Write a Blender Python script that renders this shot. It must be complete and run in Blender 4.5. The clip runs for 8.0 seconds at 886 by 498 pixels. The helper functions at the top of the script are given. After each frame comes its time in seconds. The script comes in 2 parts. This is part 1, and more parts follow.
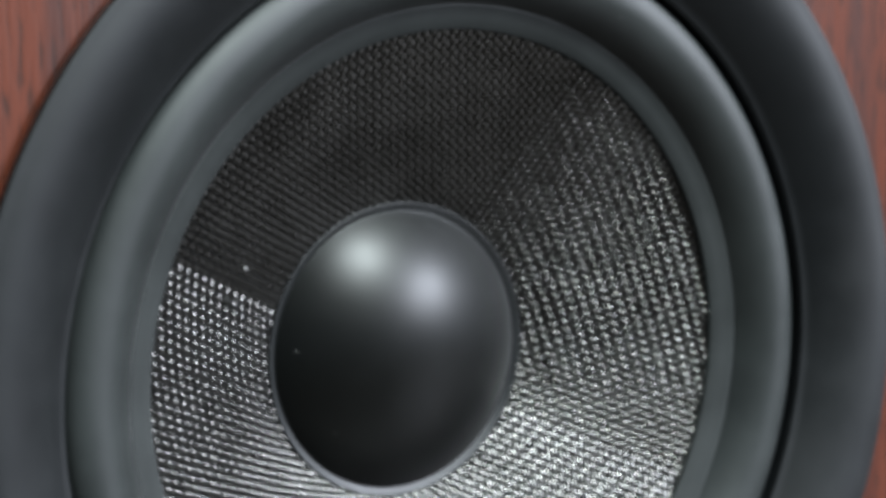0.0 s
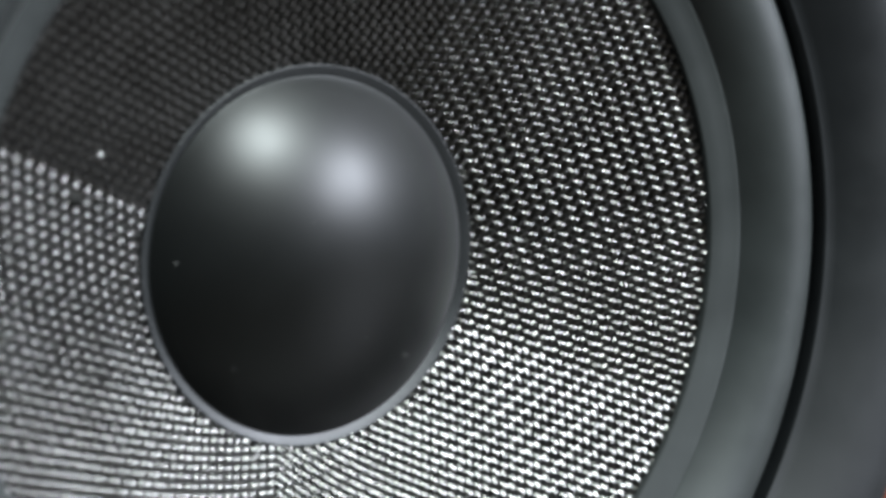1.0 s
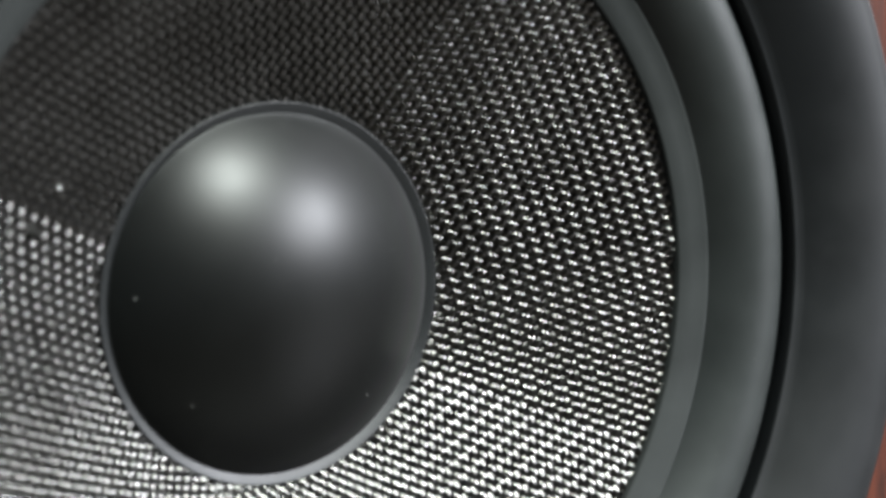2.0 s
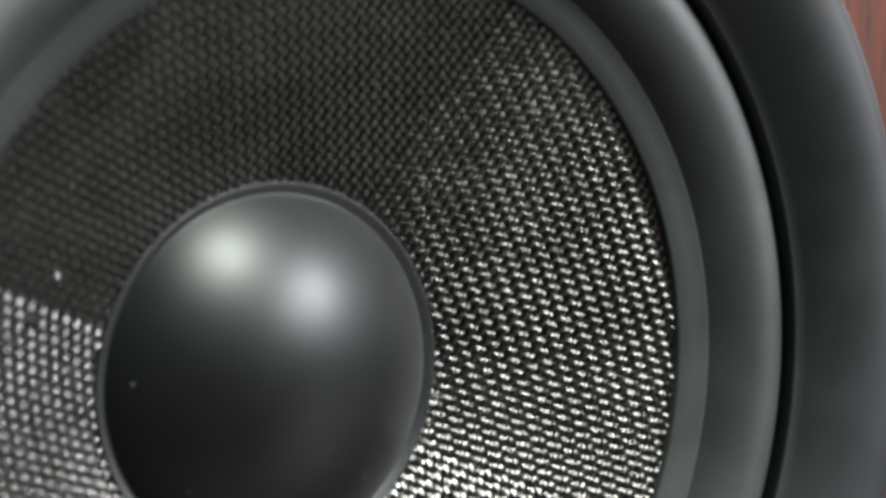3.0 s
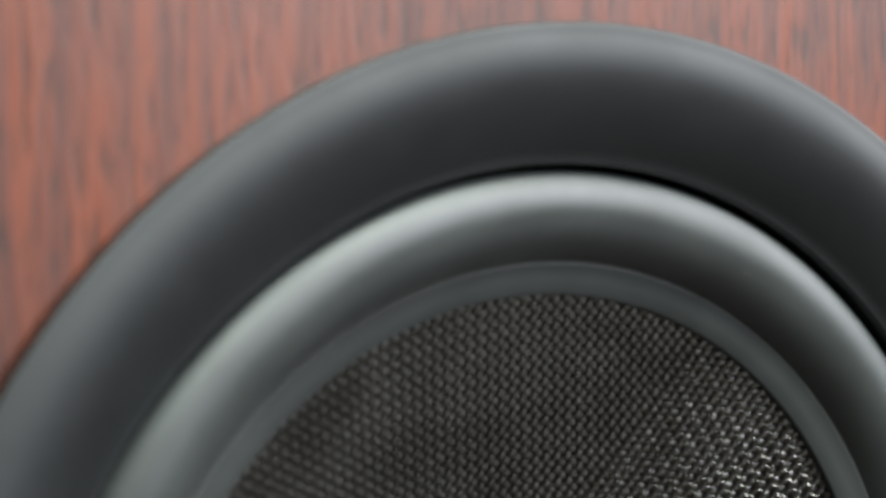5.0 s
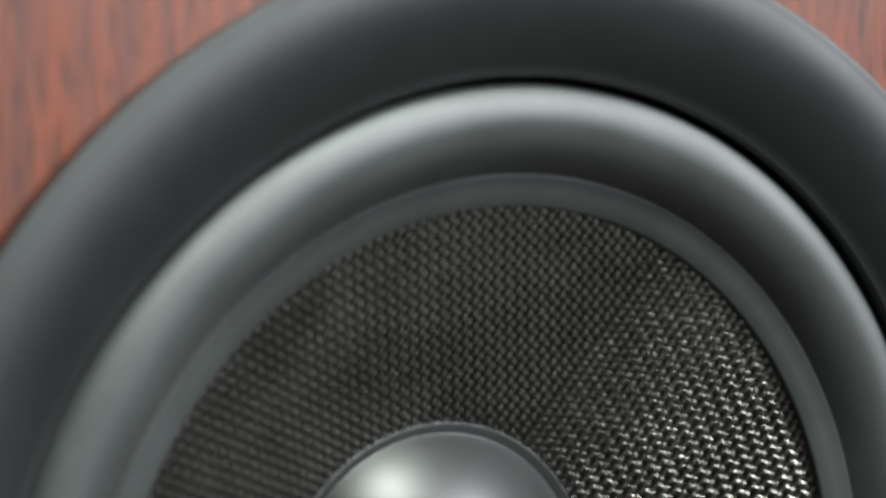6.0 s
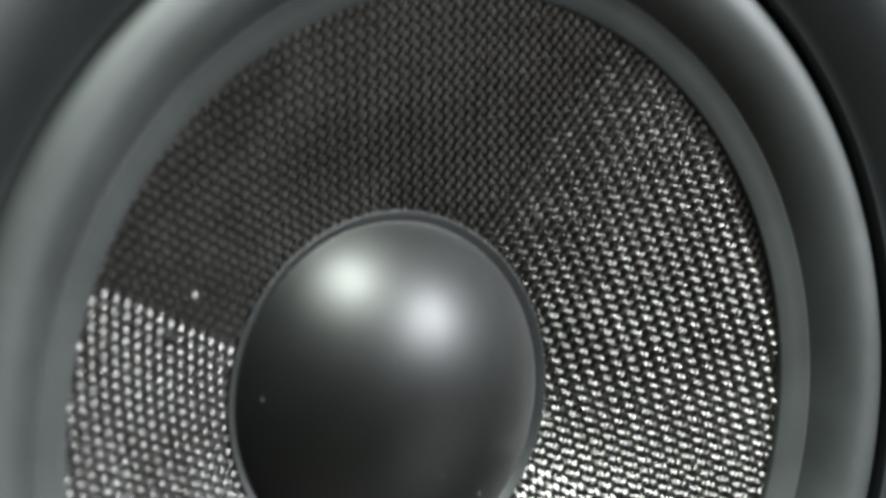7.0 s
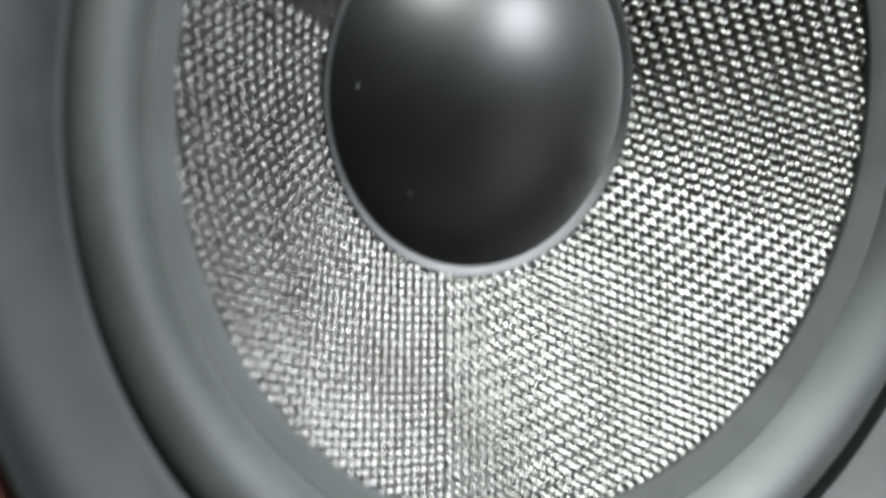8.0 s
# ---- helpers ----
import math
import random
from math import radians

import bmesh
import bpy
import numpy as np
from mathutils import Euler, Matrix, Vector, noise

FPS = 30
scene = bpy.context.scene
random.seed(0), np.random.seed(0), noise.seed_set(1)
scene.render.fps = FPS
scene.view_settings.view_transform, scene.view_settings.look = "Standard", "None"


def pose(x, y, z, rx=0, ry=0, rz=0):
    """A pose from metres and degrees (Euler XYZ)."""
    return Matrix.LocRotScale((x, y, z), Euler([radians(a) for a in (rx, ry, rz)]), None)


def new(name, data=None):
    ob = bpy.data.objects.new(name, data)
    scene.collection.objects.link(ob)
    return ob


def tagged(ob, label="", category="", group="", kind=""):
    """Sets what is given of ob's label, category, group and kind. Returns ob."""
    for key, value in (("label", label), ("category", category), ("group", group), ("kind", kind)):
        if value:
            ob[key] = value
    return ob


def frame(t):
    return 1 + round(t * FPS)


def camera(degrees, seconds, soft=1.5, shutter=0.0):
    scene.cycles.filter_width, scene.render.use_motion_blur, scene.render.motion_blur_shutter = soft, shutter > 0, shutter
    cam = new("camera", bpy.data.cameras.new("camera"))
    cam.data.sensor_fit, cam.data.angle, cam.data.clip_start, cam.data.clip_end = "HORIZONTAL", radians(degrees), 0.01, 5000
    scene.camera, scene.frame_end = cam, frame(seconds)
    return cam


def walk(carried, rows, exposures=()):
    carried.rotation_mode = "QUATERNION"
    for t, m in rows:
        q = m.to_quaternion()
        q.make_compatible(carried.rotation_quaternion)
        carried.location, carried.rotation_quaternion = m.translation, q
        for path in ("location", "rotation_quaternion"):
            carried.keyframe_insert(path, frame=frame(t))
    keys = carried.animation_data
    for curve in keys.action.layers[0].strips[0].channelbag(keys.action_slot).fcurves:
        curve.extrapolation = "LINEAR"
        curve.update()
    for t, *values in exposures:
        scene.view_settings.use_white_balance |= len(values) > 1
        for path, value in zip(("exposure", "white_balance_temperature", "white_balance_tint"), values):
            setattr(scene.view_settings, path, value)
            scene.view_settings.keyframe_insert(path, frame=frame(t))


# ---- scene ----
# A woofer in the wooden front of a floor-standing loudspeaker. The woofer's axis is -y, its centre the origin.
cam = camera(26.0, 8.0, soft=3.7, shutter=0.4)
cam.data.dof.use_dof, cam.data.dof.focus_distance, cam.data.dof.aperture_fstop = True, 0.322, 16.0
PATH = [
    (0.0, pose(-0.1988, -0.2826, 0.0631, 83.39, -0.46, -33.52)),
    (0.3, pose(-0.1703, -0.2647, 0.0675, 81.05, -4.31, -31.79)),
    (0.5, pose(-0.1599, -0.2513, 0.0604, 80.50, -3.83, -31.86)),
    (0.7, pose(-0.1560, -0.2324, 0.0560, 80.14, -2.72, -33.09)),
    (1.0, pose(-0.1495, -0.2140, 0.0461, 81.02, 1.49, -35.41)),
    (1.2, pose(-0.1447, -0.2089, 0.0421, 81.76, 1.85, -35.98)),
    (2.3, pose(-0.1437, -0.2177, 0.0456, 82.65, 0.20, -34.76)),
    (2.5, pose(-0.1442, -0.2170, 0.0448, 82.96, 0.32, -34.66)),
    (3.0, pose(-0.1448, -0.2100, 0.0551, 82.71, 0.09, -36.00)),
    (3.5, pose(-0.1402, -0.2133, 0.0657, 84.32, 0.50, -34.83)),
    (4.0, pose(-0.1490, -0.2133, 0.0648, 88.46, 1.27, -34.14)),
    (4.5, pose(-0.1570, -0.2146, 0.0677, 89.76, 0.44, -32.50)),
    (4.7, pose(-0.1561, -0.2147, 0.0692, 90.03, 0.47, -31.71)),
    (5.8, pose(-0.1558, -0.2131, 0.0729, 87.57, 1.02, -32.27)),
    (6.0, pose(-0.1557, -0.2164, 0.0708, 87.08, 1.00, -32.46)),
    (6.5, pose(-0.1513, -0.2202, 0.0712, 84.83, 0.06, -32.58)),
    (7.0, pose(-0.1557, -0.2212, 0.0521, 84.43, 0.19, -33.08)),
    (7.5, pose(-0.1593, -0.2219, 0.0404, 82.78, 0.97, -32.89)),
    (7.8, pose(-0.1661, -0.2095, 0.0387, 79.51, 1.49, -33.85)),
    (8.0, pose(-0.1707, -0.2099, 0.0253, 80.39, 0.76, -33.99)),
]
walk(cam, PATH, [(0.0, -0.58, 6050, 10), (1.0, -0.4, 6100, 10), (2.3, -0.4, 6500, 10), (3.5, -0.2, 6550, 10), (4.5, -0.06, 6500, 9), (6.5, -0.04, 6450, 7), (7.5, 0.05, 6450, 8), (8.0, 0.07, 6400, 9)])

# ---- light: two ceiling lamps in a dim unseen room, near-black to hold bounce down ----
FLOOR, CEIL = -0.60, 1.95
world = bpy.data.worlds.new("room_air")
scene.world = world
world.use_nodes = True
world.node_tree.nodes["Background"].inputs[0].default_value = (0.9, 0.95, 1.0, 1)
world.node_tree.nodes["Background"].inputs[1].default_value = 0.05


def lamp(name, at, sx, sy, watts, colour):
    data = bpy.data.lights.new(name, "AREA")
    data.shape, data.size, data.size_y, data.energy, data.color = "RECTANGLE", sx, sy, watts, colour
    ob = new(name, data)
    ob.matrix_world = pose(*at)
    return ob


LAMPS = [((0.07, -1.57, CEIL - 0.07), 0.64, 0.64, 222.0, (0.93, 1.0, 0.94)), ((2.64, -3.27, CEIL - 0.07), 1.35, 1.35, 1200.0, (0.93, 0.95, 1.0))]
for at, sx, sy, watts, colour in LAMPS:
    lamp("lamp_light", at, sx, sy, watts, colour)


# ---- materials ----
def mat(name, base, rough=0.5, metal=0.0, spec=0.5):
    m = bpy.data.materials.new(name)
    m.use_nodes = True
    b = m.node_tree.nodes["Principled BSDF"]
    b.inputs["Base Color"].default_value = (*base, 1)
    b.inputs["Roughness"].default_value = rough
    b.inputs["Metallic"].default_value = metal
    b.inputs["Specular IOR Level"].default_value = spec
    return m, m.node_tree.nodes, m.node_tree.links, b


def noise_tex(nodes, links, scale, detail=4.0, stretch=(1, 1, 1), rough=0.6):
    co = nodes.new("ShaderNodeTexCoord")
    mp = nodes.new("ShaderNodeMapping")
    mp.inputs["Scale"].default_value = stretch
    n = nodes.new("ShaderNodeTexNoise")
    n.inputs["Scale"].default_value, n.inputs["Detail"].default_value, n.inputs["Roughness"].default_value = scale, detail, rough
    links.new(co.outputs["Object"], mp.inputs["Vector"])
    links.new(mp.outputs["Vector"], n.inputs["Vector"])
    return n.outputs["Fac"]


def ramp(nodes, links, fac, stops):
    r = nodes.new("ShaderNodeValToRGB")
    while len(r.color_ramp.elements) < len(stops):
        r.color_ramp.elements.new(0.5)
    for e, (at, col) in zip(r.color_ramp.elements, stops):
        e.position, e.color = at, (*col, 1)
    links.new(fac, r.inputs["Fac"])
    return r.outputs["Color"]


def to_range(nodes, links, fac, lo, hi):
    r = nodes.new("ShaderNodeMapRange")
    r.inputs["From Min"].default_value, r.inputs["From Max"].default_value = 0.3, 0.7
    r.inputs["To Min"].default_value, r.inputs["To Max"].default_value = lo, hi
    links.new(fac, r.inputs["Value"])
    return r.outputs["Result"]


def bump(nodes, links, b, fac, strength, distance):
    n = nodes.new("ShaderNodeBump")
    n.inputs["Strength"].default_value, n.inputs["Distance"].default_value = strength, distance
    links.new(fac, n.inputs["Height"])
    links.new(n.outputs["Normal"], b.inputs["Normal"])
    return n


def satin(name, base, rough, spread, grain, height, ior=1.45, lobe="BECKMANN"):
    """A dark moulded surface: fine grain, and gloss that varies in soft patches and falls off quickly round each highlight."""
    m, n, l, b = mat(name, base, rough)
    dark, pale = tuple(c * 0.85 for c in base), tuple(c * 1.15 for c in base)
    body, gloss, edge, both = n.new("ShaderNodeBsdfDiffuse"), n.new("ShaderNodeBsdfAnisotropic"), n.new("ShaderNodeFresnel"), n.new("ShaderNodeMixShader")
    gloss.distribution = lobe
    gloss.inputs["Color"].default_value = (1, 1, 1, 1)
    edge.inputs["IOR"].default_value = ior
    l.new(ramp(n, l, noise_tex(n, l, 60.0), [(0.35, dark), (0.65, pale)]), body.inputs["Color"])
    l.new(to_range(n, l, noise_tex(n, l, 35.0), rough - spread, rough + spread), gloss.inputs["Roughness"])
    relief = bump(n, l, b, noise_tex(n, l, grain, 3.0), 0.25, height)
    for node in (body, gloss, edge):
        l.new(relief.outputs["Normal"], node.inputs["Normal"])
    l.new(edge.outputs["Fac"], both.inputs["Fac"])
    l.new(body.outputs["BSDF"], both.inputs[1])
    l.new(gloss.outputs["BSDF"], both.inputs[2])
    l.new(both.outputs["Shader"], n["Material Output"].inputs["Surface"])
    n.remove(b)
    return m


M_BEZEL = satin("black_moulded_plastic", (0.0080, 0.0090, 0.0096), 0.58, 0.05, 2600.0, 0.00004, 1.37)
M_RUBBER = satin("black_rubber", (0.026, 0.029, 0.0285), 0.52, 0.05, 1500.0, 0.00003, 1.40)
M_LIP = satin("dull_black_rubber", (0.025, 0.0275, 0.027), 0.65, 0.05, 1500.0, 0.00005, 1.25)
M_DOME = satin("satin_black_dome", (0.0020, 0.0025, 0.0023), 0.385, 0.03, 1800.0, 0.00003, 1.42, "GGX")
M_GLUE = satin("black_glue", (0.014, 0.015, 0.0155), 0.50, 0.06, 900.0, 0.0001, 1.45)
M_CONE = satin("black_cone_resin", (0.006, 0.006, 0.005), 0.6, 0.05, 900.0, 0.00005, 1.2)
M_PIT = satin("basket_black", (0.006, 0.006, 0.006), 0.7, 0.05, 300.0, 0.00005, 1.2)


def wood():
    m, n, l, b = mat("mahogany_veneer", (0.25, 0.07, 0.04), 0.4, 0.0, 0.35)
    broad = noise_tex(n, l, 16.0, 4.0, (1.0, 1.0, 0.12))
    fine = noise_tex(n, l, 230.0, 4.0, (1.0, 1.0, 0.07), 0.6)
    pores = noise_tex(n, l, 900.0, 3.0, (1.0, 1.0, 0.12), 0.5)
    body = ramp(n, l, broad, [(0.3, (0.072, 0.0175, 0.008)), (0.7, (0.112, 0.029, 0.0145))])
    streak = ramp(n, l, fine, [(0.38, (0.52, 0.50, 0.53)), (0.57, (1.0, 1.0, 1.0))])
    pore = ramp(n, l, pores, [(0.34, (0.38, 0.5, 0.6)), (0.48, (1.0, 1.0, 1.0))])
    col = body
    for other in (streak, pore):
        mix = n.new("ShaderNodeMix")
        mix.data_type, mix.blend_type = "RGBA", "MULTIPLY"
        mix.inputs["Factor"].default_value = 1.0
        l.new(col, mix.inputs["A"])
        l.new(other, mix.inputs["B"])
        col = mix.outputs["Result"]
    l.new(col, b.inputs["Base Color"])
    l.new(to_range(n, l, fine, 0.5, 0.34), b.inputs["Roughness"])
    bump(n, l, b, pores, 0.4, 0.0003)
    return m


def thread_material():
    """Coated glass fibre: the gloss of fine filaments, in strands of slightly different brightness."""
    m, n, l, b = mat("coated_glass_fibre", (0.1, 0.1, 0.1))
    gloss = n.new("ShaderNodeBsdfAnisotropic")
    gloss.distribution = "BECKMANN"
    l.new(to_range(n, l, noise_tex(n, l, 700.0, 3.0), 0.26, 0.34), gloss.inputs["Roughness"])
    l.new(ramp(n, l, noise_tex(n, l, 90.0, 4.0), [(0.3, (0.080, 0.079, 0.074)), (0.7, (0.132, 0.131, 0.125))]), gloss.inputs["Color"])
    l.new(gloss.outputs["BSDF"], n["Material Output"].inputs["Surface"])
    n.remove(b)
    return m


def plaster(name, base):
    m, n, l, b = mat(name, base, 0.85)
    l.new(ramp(n, l, noise_tex(n, l, 3.0), [(0.3, tuple(c * 0.93 for c in base)), (0.7, base)]), b.inputs["Base Color"])
    bump(n, l, b, noise_tex(n, l, 120.0), 0.15, 0.002)
    return m


M_WOOD, M_THREAD = wood(), thread_material()
# Unseen surfaces, blackened so that the woofer's reflections and ambient light stay dark.
M_WALL, M_CEIL = plaster("dark_wall", (0.02, 0.022, 0.026)), plaster("dark_ceiling", (0.06, 0.06, 0.06))
M_FLOOR, fn, fl, fb = mat("brown_floor", (0.12, 0.07, 0.04), 0.5)
fl.new(ramp(fn, fl, noise_tex(fn, fl, 6.0, 5.0, (1.0, 0.1, 1.0)), [(0.3, (0.013, 0.008, 0.0045)), (0.7, (0.023, 0.0145, 0.008))]), fb.inputs["Base Color"])
M_LAMPFRAME = mat("white_metal", (0.75, 0.75, 0.75), 0.4)[0]
M_GLOW, gn, gl, gb = mat("lamp_diffuser", (0.9, 0.9, 0.9), 0.6)
gb.inputs["Emission Color"].default_value, gb.inputs["Emission Strength"].default_value = (1, 1, 1, 1), 4.0


# ---- building helpers ----
def finish(name, mesh, material, parent=None, label="", smooth=False):
    mesh.materials.append(material)
    if smooth:
        mesh.polygons.foreach_set("use_smooth", [True] * len(mesh.polygons))
    ob = new(name, mesh)
    if parent:
        ob.parent = parent
    return tagged(ob, label)


def part(name, bm, material, parent=None, label="", smooth=False):
    mesh = bpy.data.meshes.new(name)
    bm.to_mesh(mesh)
    bm.free()
    return finish(name, mesh, material, parent, label, smooth)


def box(bm, x0, x1, y0, y1, z0, z1):
    made = bmesh.ops.create_cube(bm, size=1.0)
    for v in made["verts"]:
        v.co = Vector(((x0 + x1) / 2 + v.co.x * (x1 - x0), (y0 + y1) / 2 + v.co.y * (y1 - y0), (z0 + z1) / 2 + v.co.z * (z1 - z0)))
    return made["verts"]


def block(name, lims, material, parent=None, label="", edge=0.0):
    bm = bmesh.new()
    box(bm, *lims)
    if edge:
        bmesh.ops.bevel(bm, geom=bm.edges[:], offset=edge, segments=3, affect="EDGES", profile=0.5)
    return part(name, bm, material, parent, label)


def turned(name, profile, material, parent, label="", steps=192, closed=False):
    """A body of revolution round the woofer's axis; profile: (radius, height out of the front panel)."""
    verts, faces, n = [], [], len(profile)
    for k in range(steps):
        a = 2 * math.pi * k / steps
        for r, h in profile:
            verts.append((r * math.cos(a), -h, r * math.sin(a)))
    for k in range(steps):
        q = (k + 1) % steps
        for j in range(n if closed else n - 1):
            i = (j + 1) % n
            faces.append((k * n + j, k * n + i, q * n + i, q * n + j))
    mesh = bpy.data.meshes.new(name)
    mesh.from_pydata(verts, [], faces)
    bm = bmesh.new()
    bm.from_mesh(mesh)
    bmesh.ops.remove_doubles(bm, verts=bm.verts[:], dist=1e-6)
    bmesh.ops.recalc_face_normals(bm, faces=bm.faces[:])
    if not closed and sum(f.normal.y * f.calc_area() for f in bm.faces) > 0:
        bmesh.ops.reverse_faces(bm, faces=bm.faces[:])
    bm.to_mesh(mesh)
    bm.free()
    return finish(name, mesh, material, parent, label, True)


def arc(cx, cy, rx, ry, a0, a1, n):
    return [(cx + rx * math.cos(radians(a0 + (a1 - a0) * i / n)), cy + ry * math.sin(radians(a0 + (a1 - a0) * i / n))) for i in range(n + 1)]


# ---- the room ----
X0, X1, Y0, Y1, T = -2.4, 4.6, -5.4, 0.75, 0.12
for name, lims, m in (
    ("wall_north", (X0, X1, Y1, Y1 + T, FLOOR, CEIL), M_WALL), ("wall_south", (X0, X1, Y0 - T, Y0, FLOOR, CEIL), M_WALL),
    ("wall_west", (X0 - T, X0, Y0 - T, Y1 + T, FLOOR, CEIL), M_WALL), ("wall_east", (X1, X1 + T, Y0 - T, Y1 + T, FLOOR, CEIL), M_WALL),
    ("floor", (X0 - T, X1 + T, Y0 - T, Y1 + T, FLOOR - 0.1, FLOOR), M_FLOOR), ("ceiling", (X0 - T, X1 + T, Y0 - T, Y1 + T, CEIL, CEIL + 0.1), M_CEIL)):
    tagged(block(name, lims, m), "plain dark surface, added unseen to close the room", name.split("_")[0], kind="structure")

for (x, y, z), sx, sy, watts, colour in LAMPS:
    fixture = tagged(new("ceiling_lamp"), "square white ceiling lamp with a glowing diffuser", "lamp", "ceiling lamps")
    fixture.matrix_world = pose(x, y, CEIL)
    bm = bmesh.new()
    a, b = sx / 2 + 0.03, sy / 2 + 0.03
    box(bm, -a, a, -b, b, -0.03, 0.0)
    part("housing", bm, M_LAMPFRAME, fixture)
    bm = bmesh.new()
    box(bm, -sx / 2, sx / 2, -sy / 2, sy / 2, -0.05, -0.03)
    part("diffuser", bm, M_GLOW, fixture, "glowing white diffuser")

# ---- the loudspeaker cabinet ----
HOLE = 0.0970
cabinet = tagged(new("loudspeaker_cabinet"), "floor-standing loudspeaker cabinet in reddish mahogany veneer", "loudspeaker")
cabinet.location = (0, 0, FLOOR)
CW, CT, CD, PT = 0.15, 0.24, 0.32, 0.02


def front_panel():
    """The veneered front with the woofer's round hole through it."""
    n = 96
    bm = bmesh.new()
    rows = []
    for y in (0.0, PT):
        ring, rim = [], []
        for k in range(n):
            a = 2 * math.pi * k / n
            c, s = math.cos(a), math.sin(a)
            reach = 0.145 / max(abs(c), abs(s))
            ring.append(bm.verts.new((HOLE * c, y, HOLE * s)))
            rim.append(bm.verts.new((reach * c, y, reach * s)))
        rows.append((ring, rim))
    (r0, o0), (r1, o1) = rows
    for k in range(n):
        q = (k + 1) % n
        bm.faces.new((r0[k], r0[q], o0[q], o0[k]))
        bm.faces.new((r1[k], o1[k], o1[q], r1[q]))
        bm.faces.new((r0[k], r1[k], r1[q], r0[q]))
        bm.faces.new((o0[k], o0[q], o1[q], o1[k]))
    for z0, z1 in ((0.145, CT), (FLOOR + 0.0, -0.145)):
        box(bm, -0.145, 0.145, 0, PT, z0, z1)
    bmesh.ops.translate(bm, verts=bm.verts[:], vec=(0, 0, -FLOOR))
    bmesh.ops.recalc_face_normals(bm, faces=bm.faces[:])
    return part("front_panel", bm, M_WOOD, cabinet, "reddish-brown veneer with vertical grain and dark pores")


front_panel()
for name, lims in (("side_panel", (-CW - 0.02, -0.1451, 0, CD, 0, CT - FLOOR)), ("side_panel", (0.1451, CW + 0.02, 0, CD, 0, CT - FLOOR)),
                   ("back_panel", (-0.1449, 0.1449, CD - 0.02, CD, 0, CT - FLOOR)), ("top_panel", (-0.17, 0.17, 0, CD, CT - FLOOR + 0.0002, CT - FLOOR + 0.02))):
    block(name, lims, M_WOOD, cabinet, "", 0.002)

# ---- the woofer ----
woofer = tagged(new("woofer"), "black woofer with a woven cone and satin dome", "woofer")

def bezel_height(r):
    """The ring's face: crowned near its outer edge, falling in towards the rubber."""
    return 0.0030 - 0.0074 * ((0.0955 - r) / 0.0138) ** 1.7 if r < 0.0955 else 0.0030 - 0.0007 * ((r - 0.0955) / 0.0040) ** 2


bezel = turned("bezel", [(0.0812, -0.024), (0.0812, -0.0050)] + arc(0.0817, -0.0047, 0.0005, 0.0005, 180, 110, 4)
               + [(r, bezel_height(r)) for r in (0.0821, 0.0830, 0.0840, 0.0850, 0.0862, 0.0875, 0.0890, 0.0905, 0.0920, 0.0935, 0.0950, 0.0965, 0.0980, 0.0993)] + arc(0.0995, 0.0017, 0.0008, 0.0008, 60, 0, 4) + [(0.1003, 0.0003), (0.0965, 0.0003), (0.0965, -0.024)],
               M_BEZEL, woofer, "wide dished black plastic ring", 256, True)
turned("basket", [(0.0813, -0.020), (0.0765, -0.021), (0.064, -0.024), (0.03, -0.052), (0.0, -0.052)], M_PIT, woofer)
surround = turned("surround", [(0.0803, -0.0205)] + arc(0.0754, -0.0079, 0.0051, 0.0038, 0, 90, 16) + [(0.0754 - 0.0081 * i / 16, -0.0041 - 0.0058 * (i / 16) ** 2) for i in range(1, 17)] + [(0.0669, -0.0106)],
                  M_RUBBER, woofer, "rounded black rubber half-roll", 256)
turned("inner_lip", [(0.0677, -0.0112), (0.0676, -0.0101), (0.0673, -0.0098), (0.0669, -0.0100), (0.0650, -0.0108), (0.0629, -0.0116), (0.0626, -0.0119), (0.0626, -0.0140)], M_LIP, surround, "flat dull grey-black glued lip", 256)


SLOPE = 0.580


def cone_height(r):
    return -0.0323 + SLOPE * (r - 0.0290)


cone = turned("cone", [(0.0632, cone_height(0.0632) - 0.0012), (0.05, cone_height(0.05) - 0.0012), (0.040, cone_height(0.040) - 0.0012), (0.0275, cone_height(0.0275) - 0.0012)], M_CONE, woofer, "cone of black woven glass fibre")

R_CAP, H_CAP, RISE = 0.0275, -0.0325, 0.0112
BALL = (R_CAP ** 2 + RISE ** 2) / (2 * RISE)
EDGE = math.degrees(math.asin(R_CAP / BALL))
dome = turned("dust_cap", [(BALL * math.sin(radians(EDGE * i / 28)), H_CAP + RISE - BALL + BALL * math.cos(radians(EDGE * i / 28))) for i in range(29)], M_DOME, woofer, "smooth satin black domed dust cap")
turned("glue_ring", [(0.0271, -0.0330), (0.0275, -0.0327), (0.0278, -0.0326), (0.0289, -0.0318), (0.0291, -0.0318), (0.0292, -0.0350)], M_GLUE, dome, "thin glossy black glued rim")

# ---- the weave: every thread of the cloth, pressed into the cone ----
# Pressed into a cone the cloth shears: its four quadrants keep their threads straight but close from a right angle to BETA, with a crease between each two.
PITCH, TURN, BETA = 0.00143, radians(-24.0), radians(66.0)
MID = Vector((0.0030, -0.0040))
R_IN, R_OUT = 0.0291, 0.0627
FALL = 1 / math.hypot(1, SLOPE)
WIDE, LIFT, THICK = 0.45, 0.00017, 0.00030
ARCH = [(math.sin(radians(a)), THICK * (math.cos(radians(a)) - 0.75)) for a in (-70, -53, -28, 0, 28, 53, 70)]
ROWS = len(ARCH)


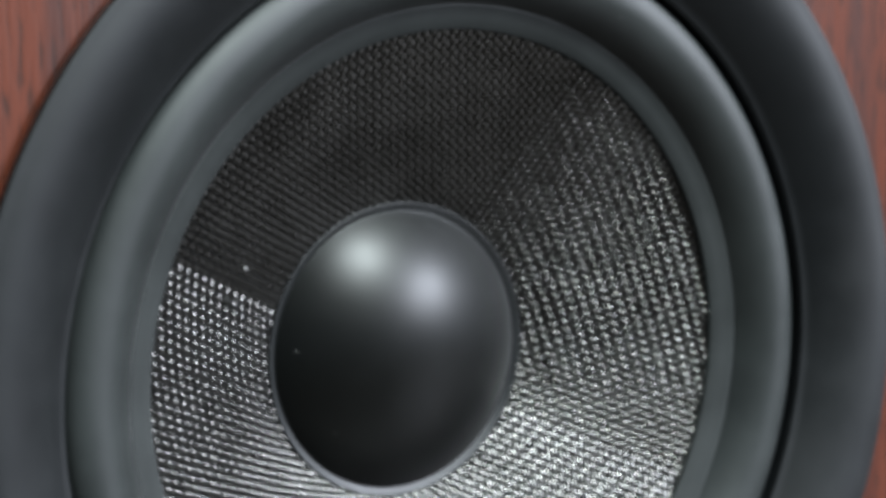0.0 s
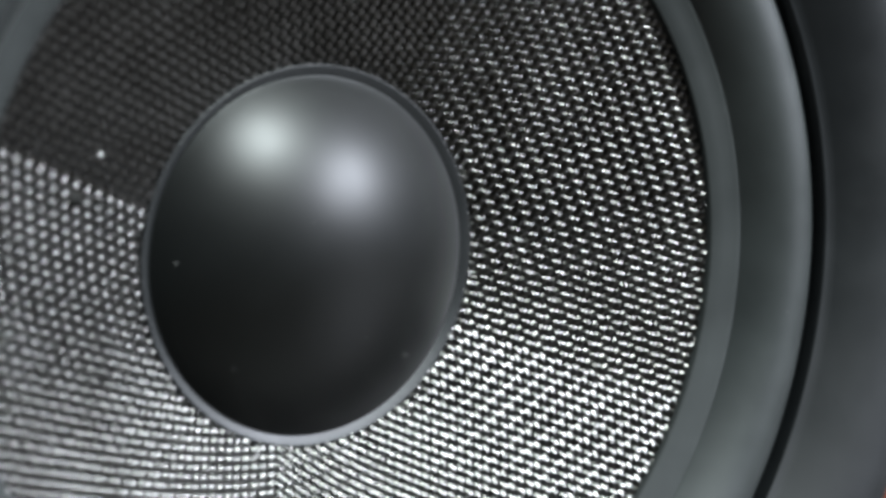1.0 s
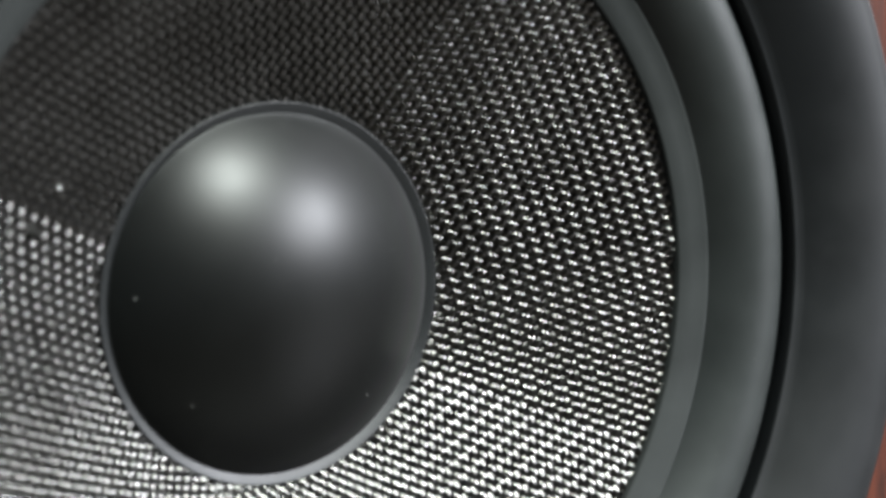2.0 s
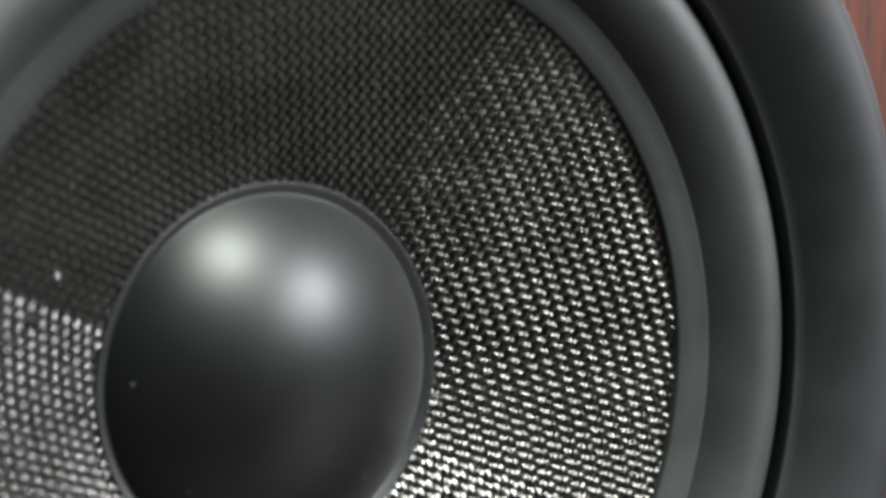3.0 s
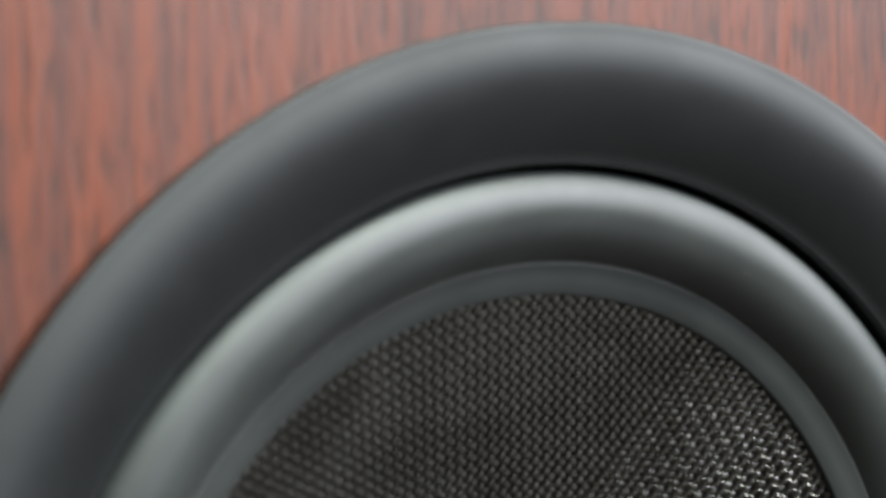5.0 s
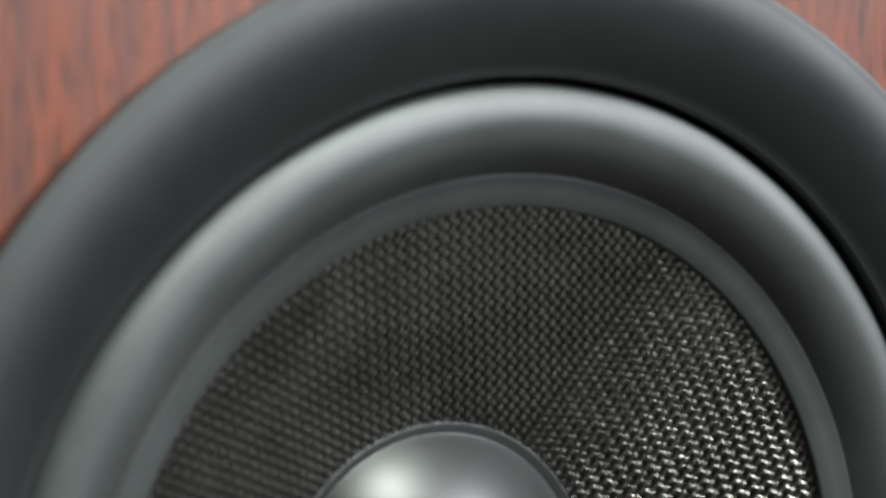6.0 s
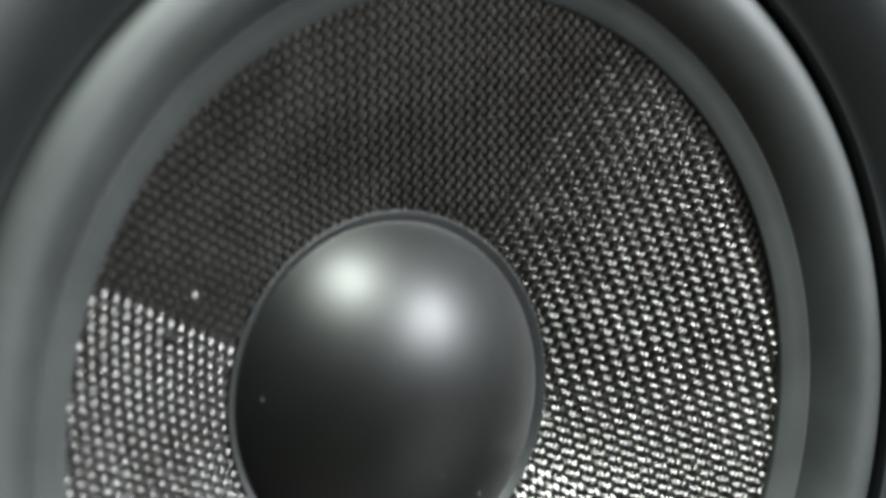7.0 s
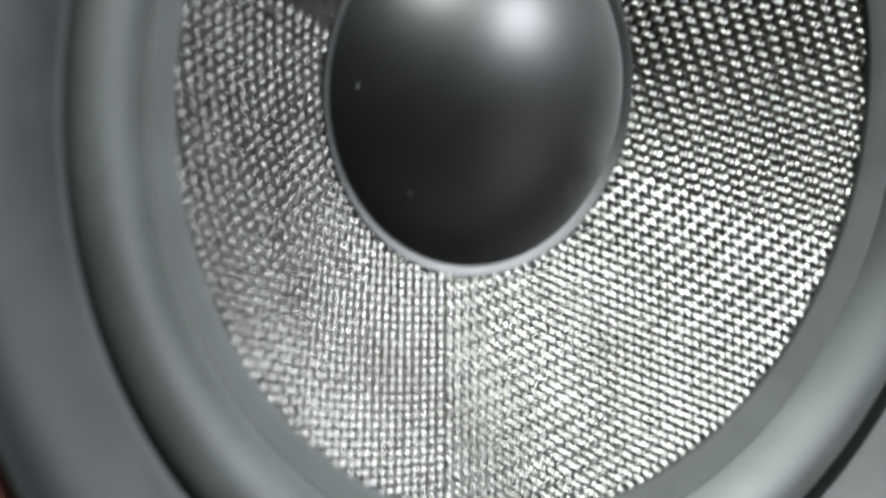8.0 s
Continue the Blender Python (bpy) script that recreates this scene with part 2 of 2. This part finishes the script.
def draped(a, b):
    """The place across the woofer's axis at which the point (a, b) of the flat cloth comes to lie; the cloth's own middle is a little off the axis."""
    quarter = (0 if b >= 0 else 3) if a >= 0 else (1 if b >= 0 else 2)
    p, q = (abs(a), abs(b)) if quarter in (0, 2) else (abs(b), abs(a))
    x, z = p + q * math.cos(BETA), q * math.sin(BETA)
    reach, turn = math.hypot(x, z) * FALL, TURN + (quarter + math.atan2(z, x) / BETA) * math.pi / 2
    return MID.x + reach * math.cos(turn), MID.y + reach * math.sin(turn)


SNAG = [Vector((0.057, -0.008)), Vector((0.0485, -0.016)), Vector((0.040, -0.031))]


def thread_runs(index, way):
    """The ribbons of one thread of the plain weave, laid along way 0 or 1, cut by the dome; each dips under every second crossing thread."""
    off, step, half = (index + 0.5) * PITCH, PITCH / 6, PITCH * WIDE
    count = int(SPAN / step) + 1
    runs, verts = [], []
    for k in range(-count, count + 2):
        u = k * step
        x, z = draped(u, off) if way == 0 else draped(off, u)
        if k > count or not R_IN < math.hypot(x, z) < R_OUT:
            if len(verts) > 4 * ROWS:
                runs.append(verts)
            verts = []
            continue
        loose = 1.0 + 4.0 * math.exp(-min((Vector((x, z)) - p).length for p in SNAG) ** 2 / 0.000016)
        v = off + 0.00012 * noise.noise(Vector((u * 22, off * 22, 5.1 * way))) + loose * (0.00005 * noise.noise(Vector((u * 60, off * 60, 7.3 * way))) + 0.00004 * noise.noise(Vector((u * 160, off * 160, 3.1 + way))))
        lift = LIFT * math.sin(math.pi * (u / PITCH + index + way)) + 0.00003 * loose * noise.noise(Vector((u * 200, off * 200, 9.0 + way)))
        wide = half * (1.0 + 0.08 * noise.noise(Vector((u * 300, off * 300, way))))
        for w, arch in ARCH:
            x, z = draped(u, v + w * wide) if way == 0 else draped(v + w * wide, u)
            r = math.hypot(x, z)
            inward = 1 - (lift + arch) * SLOPE * FALL / r
            verts.append((x * inward, -(cone_height(r) + (lift + arch) * FALL), z * inward))
    return runs


SPAN = 1.25 * (R_OUT + MID.length) / FALL
LAST = int(SPAN / PITCH)
for way, name in ((0, "warp_thread"), (1, "weft_thread")):
    for index in range(-LAST, LAST):
        for run in thread_runs(index, way):
            faces = [(ROWS * i + j, ROWS * i + j + 1, ROWS * i + j + ROWS + 1, ROWS * i + j + ROWS) for i in range(len(run) // ROWS - 1) for j in range(ROWS - 1)]
            mesh = bpy.data.meshes.new(name)
            mesh.from_pydata(run, [], faces)
            finish(name, mesh, M_THREAD, cone, "", True)

# ---- specks of dust and a loose fleck of fibre ----
bm = bmesh.new()
for r, a, size in ((0.0245, 175, 0.00022), (0.0205, -52, 0.0002), (0.012, -75, 0.00012), (0.018, 20, 0.0001), (0.022, -140, 0.00012), (0.009, 130, 0.0001), (0.0262, -20, 0.00016)):
    h = H_CAP + RISE - BALL + math.sqrt(BALL ** 2 - r ** 2)
    bmesh.ops.create_icosphere(bm, subdivisions=1, radius=size, matrix=Matrix.Translation((r * math.cos(radians(a)), -h, r * math.sin(radians(a)))) @ Matrix.Diagonal((1.4, 0.5, 0.8, 1)))
M_DUST = mat("pale_dust", (0.09, 0.09, 0.085), 0.8)[0]
tagged(part("dust", bm, M_DUST, dome, "pale specks of dust"), kind="stuff")
bm = bmesh.new()
for r, a, size in ((0.0738, -11, 0.00012), (0.0748, 12, 0.00009), (0.0716, -24, 0.00010), (0.0725, 64, 0.00010), (0.0752, 38, 0.00012), (0.0730, 118, 0.00009), (0.0745, -100, 0.00011)):
    h = -0.0041 - 0.0058 * ((0.0754 - r) / 0.0081) ** 2
    bmesh.ops.create_icosphere(bm, subdivisions=1, radius=size, matrix=Matrix.Translation((r * math.cos(radians(a)), -h, r * math.sin(radians(a)))) @ Matrix.Diagonal((1.3, 0.5, 0.9, 1)))
tagged(part("dust", bm, M_DUST, surround, "pale specks of dust"), kind="stuff")
bm = bmesh.new()
fleck = (-0.0380, 0.0193)
bmesh.ops.create_icosphere(bm, subdivisions=2, radius=0.00038, matrix=Matrix.Translation((fleck[0], -cone_height(math.hypot(*fleck)) - 0.0003, fleck[1])) @ Matrix.Diagonal((0.8, 0.6, 1.0, 1)))
part("fibre_fleck", bm, mat("bright_fibre", (0.5, 0.5, 0.5), 0.3, 0.6)[0], cone, "bright frayed fleck of fibre", True)

# ---- a dark break in the cloth, and the frayed ends of threads round the dome ----
# Dark blobs laid over the cloth stand in for broken fibres.
bm = bmesh.new()
for x, z, size in ((-0.0430, 0.0138, 0.0013), (-0.0414, 0.0130, 0.0008)):
    bmesh.ops.create_icosphere(bm, subdivisions=2, radius=size, matrix=Matrix.Translation((x, -cone_height(math.hypot(x, z)) - 0.0001, z)) @ Matrix.Diagonal((1.0, 0.5, 0.8, 1)))
part("fibre_break", bm, M_CONE, cone, "dark blobs standing in for a break in the fibres", True)

rnd = random.Random(4)
bm = bmesh.new()
for k in range(150):
    a = 2 * math.pi * (k + rnd.uniform(-0.4, 0.4)) / 150
    r0, long, lean, wide = 0.0288 + rnd.uniform(0, 0.0004), rnd.uniform(0.0008, 0.0024), rnd.uniform(-0.25, 0.25), rnd.uniform(0.00006, 0.00014)
    rings = []
    for i in range(4):
        r, turn, h = r0 + long * i / 3, a + lean * (i / 3) * long / r0, cone_height(r0 + long * i / 3) + 0.00055 - 0.0003 * abs(i / 3 - 0.4)
        w = wide * (1.0 - 0.25 * i) / r
        rings.append([bm.verts.new((r * math.cos(turn + d * w), -(h + e), r * math.sin(turn + d * w))) for d, e in ((-1, 0.0), (0, 0.00008), (1, 0.0))])
    for p, q in zip(rings, rings[1:]):
        for j in (0, 1):
            bm.faces.new((p[j], p[j + 1], q[j + 1], q[j]))
bmesh.ops.recalc_face_normals(bm, faces=bm.faces[:])
tagged(part("fibre_fringe", bm, M_THREAD, cone, "short frayed fibre ends along the dome's rim", True), kind="stuff")
